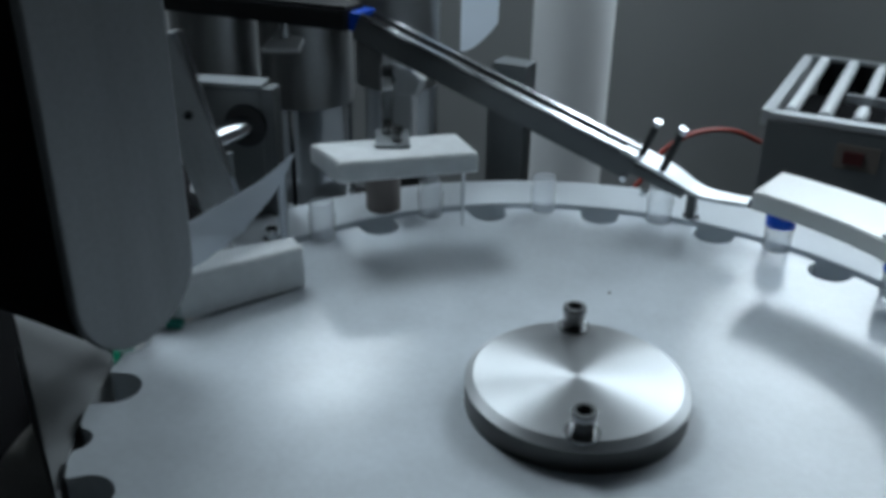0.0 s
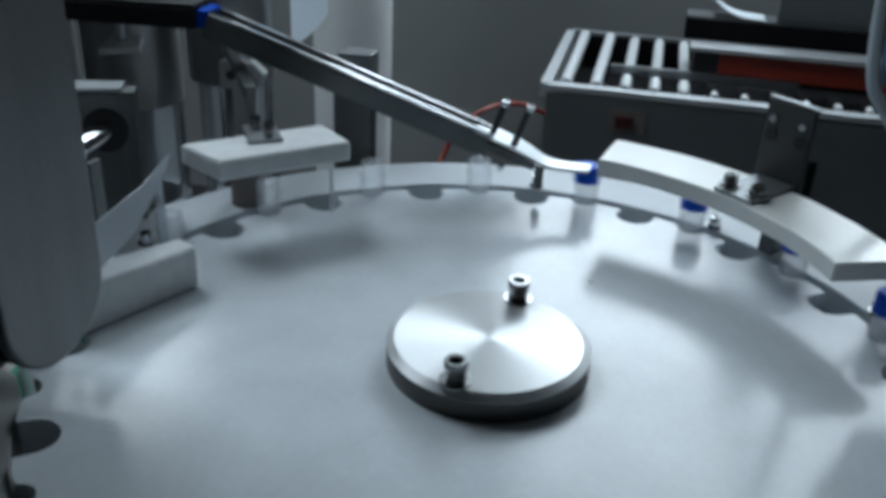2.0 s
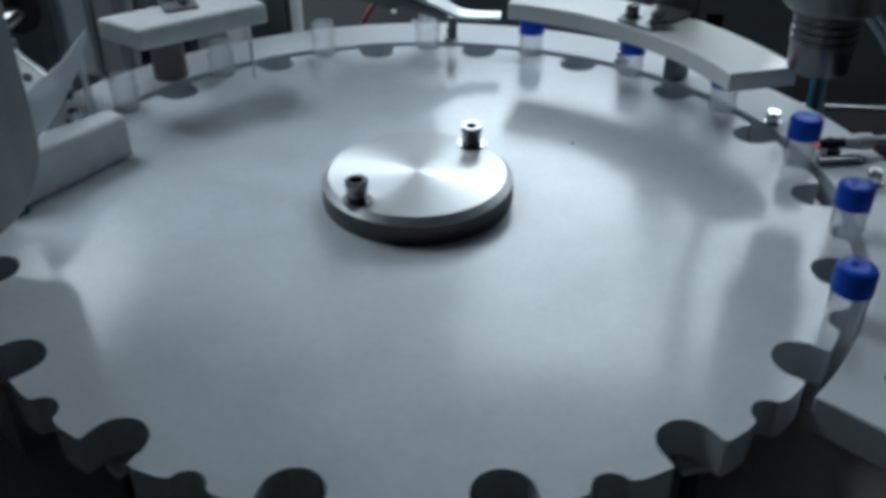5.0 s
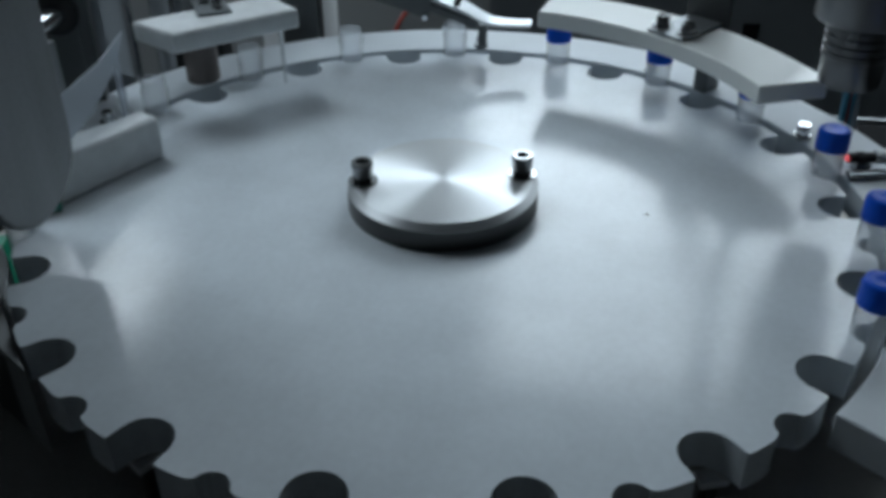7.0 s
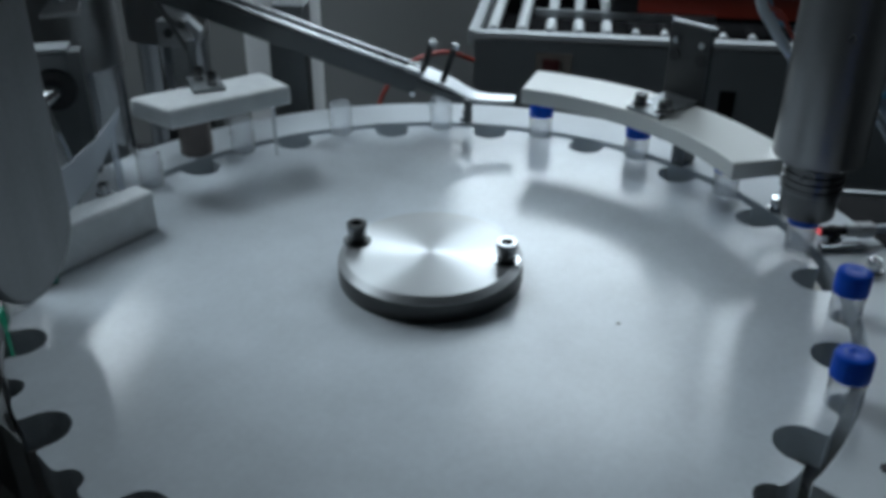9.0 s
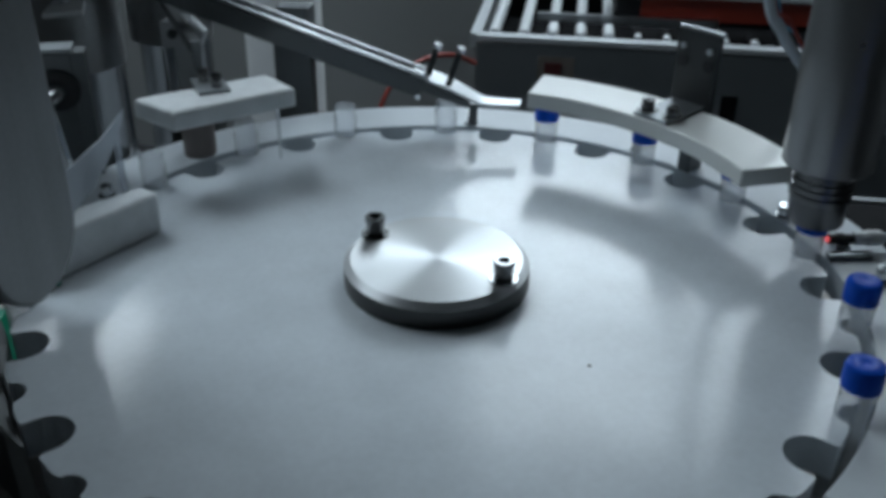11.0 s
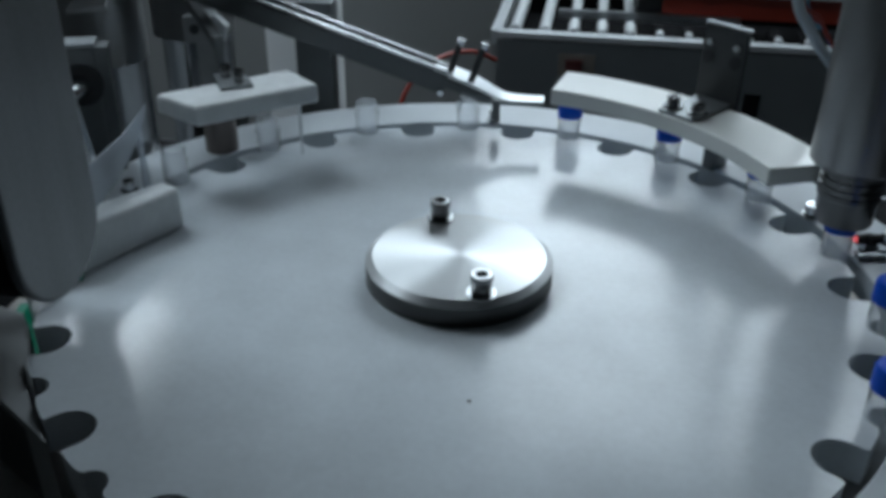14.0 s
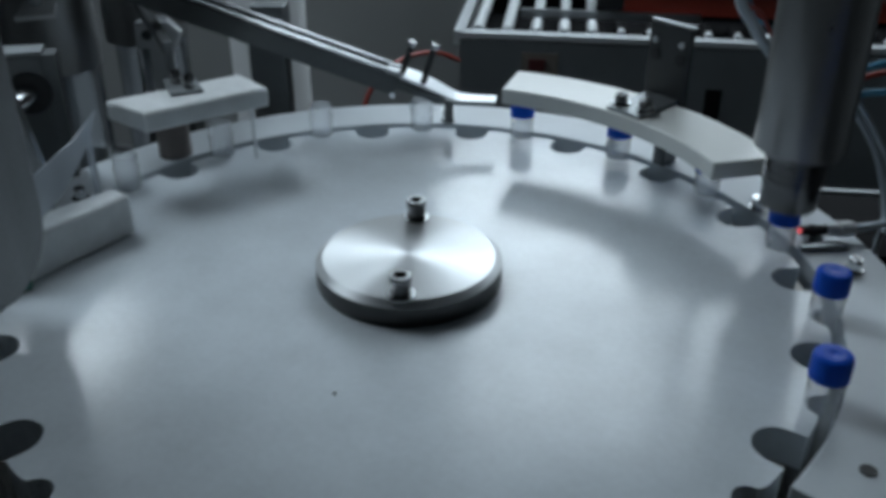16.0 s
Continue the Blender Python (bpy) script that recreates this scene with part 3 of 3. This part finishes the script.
part("column", box(0.05, 0.05, 0.70, pose(0.425, 0.205, 0.90)), BLACK, column)
part("cross_bar", box(0.12, 0.004, 0.004, pose(0.360, 0.286, 0.945)), GREY_STEEL, column)
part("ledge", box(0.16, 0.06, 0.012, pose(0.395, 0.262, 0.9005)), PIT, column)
HOSES = [("air_hose", "pale bluish air hose curling beside the capping head", WHITE_HOSE, 0.0042, [(0.205, 0.215, 1.40), (0.210, 0.212, 1.24), (0.217, 0.21, 1.145), (0.232, 0.21, 1.115), (0.252, 0.212, 1.090), (0.275, 0.222, 1.066), (0.300, 0.25, 1.02), (0.318, 0.27, 0.9005)]),
         ("air_hose", "thin red air hose by the capping head", RED_HOSE, 0.0016, [(0.214, 0.222, 1.40), (0.220, 0.220, 1.16), (0.240, 0.220, 1.120), (0.262, 0.222, 1.088), (0.285, 0.235, 1.05)]),
         ("air_hose", "thin blue air hose by the capping head", BLUE_HOSE, 0.0016, [(0.220, 0.226, 1.40), (0.226, 0.224, 1.15), (0.247, 0.224, 1.110), (0.266, 0.226, 1.080), (0.290, 0.240, 1.04)]),
         ("air_hose", "light blue air hose arching beside the head", BLUE_HOSE, 0.0026, [(0.52, 0.24, 1.14), (0.40, 0.21, 1.112), (0.345, 0.20, 1.098), (0.318, 0.20, 1.090), (0.296, 0.205, 1.07), (0.290, 0.22, 1.03), (0.300, 0.25, 0.9005)]),
         ("air_hose", "thin red air hose arching beside the head", RED_HOSE, 0.0022, [(0.52, 0.25, 1.126), (0.40, 0.215, 1.100), (0.345, 0.205, 1.088), (0.318, 0.205, 1.080), (0.298, 0.21, 1.06), (0.294, 0.225, 1.02), (0.304, 0.255, 0.9005)]),
         ("air_hose", "light blue air hose sagging beside the head", BLUE_HOSE, 0.0026, [(0.52, 0.245, 1.118), (0.40, 0.21, 1.090), (0.345, 0.20, 1.074), (0.316, 0.20, 1.068), (0.300, 0.205, 1.05), (0.298, 0.23, 1.0), (0.308, 0.26, 0.9005)]),
         ("air_hose", "pale looped hose leading to the sensor", WHITE_HOSE, 0.0028, [(0.296, 0.215, 1.066), (0.315, 0.205, 1.054), (0.336, 0.20, 1.027), (0.349, 0.195, 0.995), (0.351, 0.178, 0.972), (0.343, 0.150, 0.978), (0.334, 0.122, 1.000), (0.318, 0.099, 1.009), (0.297, 0.0885, 1.010)]),
         ("air_hose", "thin pale hose twinned with the looped one", WHITE_HOSE, 0.0020, [(0.294, 0.222, 1.074), (0.318, 0.212, 1.060), (0.341, 0.207, 1.030), (0.356, 0.202, 0.994), (0.357, 0.20, 0.9005)])]
for nm, lab, mat_, r_, pts_ in HOSES:
    tagged(part(nm, tube(pts_, r_), mat_), lab, "hose")
sensor = thing("cap_sensor", "small black cap sensor with red light and white fitting", "sensor", m=pose(0.2600, 0.0800, 1.001, 0, 0, 12))
part("foot", box(0.010, 0.009, 0.006, pose(0.010, 0, 0)), STEEL, sensor)
part("body", cyl(0.0034, 0, 0.020, m=pose(0, 0, 0.0090, 0, 90, 0)), RUBBER, sensor)
part("nut", cyl(0.0046, 0.006, 0.010, 6, m=pose(0, 0, 0.0090, 0, 90, 0)), RUBBER, sensor)
part("fitting", lathe([(0, 0.018), (0.0046, 0.018), (0.0046, 0.026), (0.0056, 0.027), (0.0056, 0.036), (0.0036, 0.039), (0, 0.039)], 24, m=pose(0, 0, 0.0090, 0, 90, 0)), WHITE, sensor, "white plastic fitting")
part("lens", cyl(0.0020, -0.0012, 0.0008, m=pose(0, 0, 0.0090, 0, 90, 0)), RED_LED, sensor)
part("clip", box(0.030, 0.006, 0.004, pose(0.012, -0.010, 0)), STEEL, sensor)

# ---- discharge track ----
out = thing("discharge_track", "dark steel discharge track beside the guide", "track")
part("bed", beam((0.170, -0.165, 0.9350), (0.75, -0.60, 0.9350), 0.05, 0.008), DARK_STEEL, out)
part("edge", beam((0.168, -0.196, 0.945), (0.70, -0.60, 0.945), 0.003, 0.022), GREY_STEEL, out)
part("leg", box(0.03, 0.03, 0.93, pose(0.70, -0.563, 0)), DARK_STEEL, out)

# ---- vials and caps ----
BASE = 0.9397


def build_vial():
    v = thing("vial", "clear straight plastic vial standing in a pocket", "vial", "vials")
    part("glass", lathe([(0, 0.0), (0.0088, 0.0), (0.0094, 0.0008), (0.0094, 0.0760), (0.0100, 0.0765), (0.0100, 0.0785), (0.0090, 0.0790), (0.0090, 0.0880), (0.0078, 0.0880), (0.0080, 0.0025), (0, 0.002)], 28), GLASS, v)
    return v


def build_cap():
    bm = bmesh.new()
    n = 72
    prof = [(0.0, 0.0140), (0.0018, 0.0140), (0.0024, 0.0143), (0.0086, 0.0145), (0.0102, 0.0136), (0.0107, 0.0118), (0.0108, 0.0), (0.0094, 0.0), (0.0094, 0.0125), (0, 0.0125)]
    prof = [(r * 0.945, z) for r, z in prof]
    rings = []
    for i, (r, z) in enumerate(prof):
        if r == 0:
            rings.append([bm.verts.new((0, 0, z))])
        else:
            rings.append([bm.verts.new(((r + (0.00025 * (k % 2) if i in (5, 6) else 0)) * math.cos(2 * math.pi * k / n), (r + (0.00025 * (k % 2) if i in (5, 6) else 0)) * math.sin(2 * math.pi * k / n), z)) for k in range(n)])
    for a, b in zip(rings, rings[1:]):
        for k in range(n):
            j = (k + 1) % n
            if len(a) == 1:
                bm.faces.new((a[0], b[k], b[j]))
            elif len(b) == 1:
                bm.faces.new((a[k], a[j], b[0]))
            else:
                bm.faces.new((a[k], a[j], b[j], b[k]))
    return finish(bm, "cap", BLUE)


VIALS, CAPS, CAP_MESH = [build_vial()], [], build_cap()
for k in range(1, 21):
    VIALS.append(copy_thing(VIALS[0], pose(0, 0, 0)))
for k in range(16):
    CAPS.append(new("cap", CAP_MESH))
    CAPS[k].parent = VIALS[k]
    CAPS[k]["label"] = "ribbed blue plastic screw cap"

# ---- roller conveyor and carton machine behind ----
CZ = 0.75
conv = thing("roller_conveyor", "steel roller conveyor on a grey cabinet", "conveyor")
part("cabinet", box(1.62, 0.42, 0.66, pose(0.68, 1.685, 0.0)), GREY_STEEL, conv, "grey painted cabinet")
part("front_panel", box(1.66, 0.012, 0.22, pose(0.70, 1.426, CZ - 0.235)), GREY_STEEL, conv)
part("front_rail", box(1.66, 0.030, 0.012, pose(0.70, 1.436, CZ - 0.010)), SATIN, conv, "bright edge rail")
# Black sheet added to darken the gaps between the rollers like shade.
part("shade_liner", box(1.60, 0.004, 0.080, pose(0.70, 1.911, CZ - 0.082)), PIT, conv)
part("back_rail", box(1.66, 0.030, 0.030, pose(0.70, 1.930, CZ - 0.026)), STEEL, conv)
part("end_rail", box(0.022, 0.50, 0.030, pose(-0.134, 1.683, CZ - 0.028)), SATIN, conv)
part("end_panel", box(0.012, 0.48, 0.70, pose(-0.124, 1.685, 0.0)), GREY_STEEL, conv)
# Pan coloured black for the shade under the rollers.
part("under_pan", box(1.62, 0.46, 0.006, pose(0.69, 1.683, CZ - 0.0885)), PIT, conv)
for k in range(2):
    part("roller", cyl(0.0128, -0.225, 0.225, 20, m=pose(-0.096 + 0.064 * k, 1.687, CZ - 0.004, 90, 0, 0)), ROLLER, conv)
part("divider", box(0.40, 0.012, 0.018, pose(0.190, 1.590, CZ - 0.004)), STEEL, conv)
for k in range(18):
    x = 0.030 + 0.0605 * k
    # Rollers from the fourth on are shaded copies, coloured black.
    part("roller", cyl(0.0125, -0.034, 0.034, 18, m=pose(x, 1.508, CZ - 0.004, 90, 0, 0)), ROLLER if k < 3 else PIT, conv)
    part("axle", cyl(0.0078, 0.0, 0.022, 12, m=pose(x, 1.470, CZ + 0.003, 90, 0, 0)), ROLLER, conv)
    if k < 4:
        part("roller", cyl(0.0120, -0.145, 0.145, 18, m=pose(x, 1.752, CZ - 0.004, 90, 0, 0)), ROLLER, conv)
    part("roller_end", cyl(0.0100, 0, 0.012, 12, m=pose(x, 1.474, CZ - 0.004, 90, 0, 0)), BLACK, conv)
sw = part("switch", box(0.078, 0.004, 0.048, pose(0.043, 1.4180, 0.666)), LABELM, conv, "pale switch plate")
part("rocker", box(0.036, 0.008, 0.024, pose(0.037, 1.414, 0.678)), DARKRED, sw, "dark red rocker")
part("cable_slot", box(0.034, 0.006, 0.075, pose(0.414, 1.4185, 0.575)), PIT, conv, "dark cable slot", bevel=0.002)
sealer = thing("carton_sealer", "dark machine head with a red side belt over the rollers", "machine")
part("belt_block", box(0.95, 0.05, 0.052, pose(0.695, 1.625, CZ + 0.008)), RED, sealer, "red painted belt block")
part("belt_nose", box(0.055, 0.05, 0.048, pose(0.192, 1.627, CZ + 0.010)), BLACK, sealer)
part("belt_cover", box(1.02, 0.07, 0.009, pose(0.665, 1.622, CZ + 0.0605)), SATIN, sealer)
part("upper_beam", box(1.10, 0.07, 0.046, pose(0.690, 1.700, CZ + 0.068)), PIT, sealer)
part("beam_top", box(1.10, 0.074, 0.005, pose(0.690, 1.700, CZ + 0.1145)), DARK_STEEL, sealer)
part("head_box", box(0.60, 0.20, 0.19, pose(0.66, 1.80, CZ + 0.120)), PIT, sealer)
part("head_face", box(0.26, 0.02, 0.075, pose(0.46, 1.685, CZ + 0.120)), GREY_STEEL, sealer)
part("white_guard", box(0.10, 0.10, 0.05, pose(0.645, 1.62, CZ + 0.0985)), WHITE, sealer)
part("tower", box(0.16, 0.12, 0.50, pose(1.05, 1.86, CZ)), BLACK, sealer)
tape = thing("tape_film", "curled white film sheet on the machine head", "film")
bm = bmesh.new()
prev = None
for k in range(9):
    x, z = 0.195 + 0.014 * k, CZ + 0.1200 + 0.035 * (1 - k / 8) ** 3
    row = [bm.verts.new((x, 1.668, z)), bm.verts.new((x, 1.735, z)), bm.verts.new((x, 1.735, z + 0.0015)), bm.verts.new((x, 1.668, z + 0.0015))]
    if prev:
        for j in range(4):
            bm.faces.new((prev[j], prev[(j + 1) % 4], row[(j + 1) % 4], row[j]))
    else:
        bm.faces.new(row)
    prev = row
bm.faces.new(prev[::-1])
part("sheet", bm, FILM, tape)
tagged(part("red_hose", tube([(-0.118, 1.30, 0.729), (-0.155, 1.22, 0.768), (-0.20, 1.15, 0.778), (-0.238, 1.09, 0.760), (-0.262, 1.05, 0.715), (-0.272, 1.03, 0.62), (-0.272, 1.02, 0.0)], 0.0046), RED_HOSE), "red air hose looping beside the conveyor", "hose")
tagged(part("white_column", cyl(0.098, 0.0, 2.72, 56), WHITE, m=pose(-0.655, 1.72, 0)), "round white painted column", "column", kind="structure")
hung = thing("hanging_film", "white plastic film hanging by the pumps", "film")
film_edge = [(-0.018, 0.150), (-0.018, 0.0)] + [(-0.018 + 0.036 * k / 6, 0.030 * (k / 6) ** 1.7) for k in range(1, 7)] + [(0.018, 0.150)]
part("sheet", blade(film_edge, -0.0006, 0.0006), FILMT, hung, m=pose(-0.258, 0.394, 1.0705, 0, 0, -90 + 14))
part("hook", box(0.012, 0.075, 0.008, pose(-0.290, 0.375, 1.2260, 0, 0, 55)), STEEL, hung)


# ---- moving things ----
CENTRES = [0.35 + 1.596 * k for k in range(10)]
HALF = 0.20


def ease(u):
    u = min(1.0, max(0.0, u))
    return u * u * (3 - 2 * u)


def turned(t):
    """Degrees by which the plate has turned at t seconds."""
    return -STEP * sum(ease((t - c + HALF) / (2 * HALF)) for c in CENTRES)


def step_times():
    ts = [0.0]
    for c in CENTRES:
        ts += [c + d for d in (-0.20, -0.12, -0.06, 0.0, 0.06, 0.12, 0.20)]
    return ts + [16.0]


def vial_pose(first, t, dz=0.0):
    a = first + turned(t)
    if a > 196.9:
        n = (a - 196.9) / STEP
        x, y = pr(CAP_R, 196.9)
        return pose(x - 0.004 * min(n, 1), y - 0.012 * min(n, 1), BASE + dz + 0.095 * n, 0, 0, 196.9)
    if a < -23.1:
        n = (-23.1 - a) / STEP
        x, y = pr(CAP_R, max(a, -43.1))
        d = 0.0 if n < 0.35 else (n - 0.35) * 0.20 if n < 1 else 0.13 + 0.026 * (n - 1)
        return pose(x + 0.80 * d, y - 0.60 * d, BASE + dz, 0, 0, -40)
    x, y = pr(CAP_R, a)
    return pose(x, y, BASE + dz, 0, 0, a)


def chute_pose(s):
    """A cap inside the chute, s metres up from its mouth."""
    a = CH_B.lerp(CH_A, 0.075) + Vector((0, 0, -0.0163))
    if s < 0.04:
        p = (CH_T + Vector((-0.010, 0.008, -0.0168))).lerp(a, s / 0.04)
        return pose(p.x, p.y, p.z, 0, 12, 5)
    p = a.lerp(CH_A + Vector((0, 0, -0.0163)), min(1.0, (s - 0.04) / 0.27))
    return pose(p.x, p.y, p.z, 0, 19.5, 5)


def lever_pose(a, b):
    """The lever on the shaft's end, tilted by a and turned edge-on by b degrees."""
    return pose(0.020 - 0.00024 * b, -0.066, 0, 0, a, 0) @ pose(0, 0, 0, 0, 0, 40 + b)


def motions():
    ts = step_times()
    walk(turntable, [(t, pose(0, 0, 0, 0, 0, turned(t))) for t in ts])
    for i, v in enumerate(VIALS):
        walk(v, [(t, vial_pose(-23.1 + STEP * i, t)) for t in ts])
    for i, c in enumerate(CAPS):
        first = -23.1 + STEP * i
        rows = []
        for t in ts:
            if i <= 5 or t >= CENTRES[i - 6] + 0.03:
                rows.append((t, pose(0, 0, TOP + 0.0190 - BASE)))
            else:
                n = (i - 6) + turned(t) / STEP
                rows.append((t, vial_pose(first, t).inverted() @ chute_pose(max(0.0, 0.040 + 0.0242 * n))))
        walk(c, rows)
    up, down = 1.0650, 1.0265
    rows = [(0.0, pose(hx_, hy_, down))]
    for c in [-1.246] + CENTRES:
        for d, z in ((0.46, up), (0.66, down), (1.24, down), (1.43, up)):
            if 0.0 < c + d < 16.0:
                rows.append((c + d, pose(hx_, hy_, z)))
    rows[0] = (0.0, pose(hx_, hy_, up if rows[1][1].translation.z == up else down))
    z_end = down + (up - down) * 0.14
    rows.append((16.0, pose(hx_, hy_, z_end)))
    walk(head, rows)
    rows = []
    for c in [-1.246] + CENTRES:
        for d, a, b in ((-0.45, -8, 0), (-0.35, -20, 0), (-0.25, -40, 0), (-0.15, -48, 40), (-0.05, -6, 82), (0.35, -6, 82), (0.45, -48, 40), (0.55, -36, 0), (0.66, -15, 0), (0.85, -8, 0)):
            if 0.0 <= c + d <= 16.0:
                rows.append((c + d, lever_pose(a, b)))
    rows = [(0.0, lever_pose(-20, 0))] + [r for r in rows if r[0] > 0.03] + [(16.0, lever_pose(-12, 0))]
    for k in range(len(rows) - 1, 0, -1):
        if frame(rows[k][0]) <= frame(rows[k - 1][0]):
            rows.pop(k)
    walk(lever, rows)


motions()
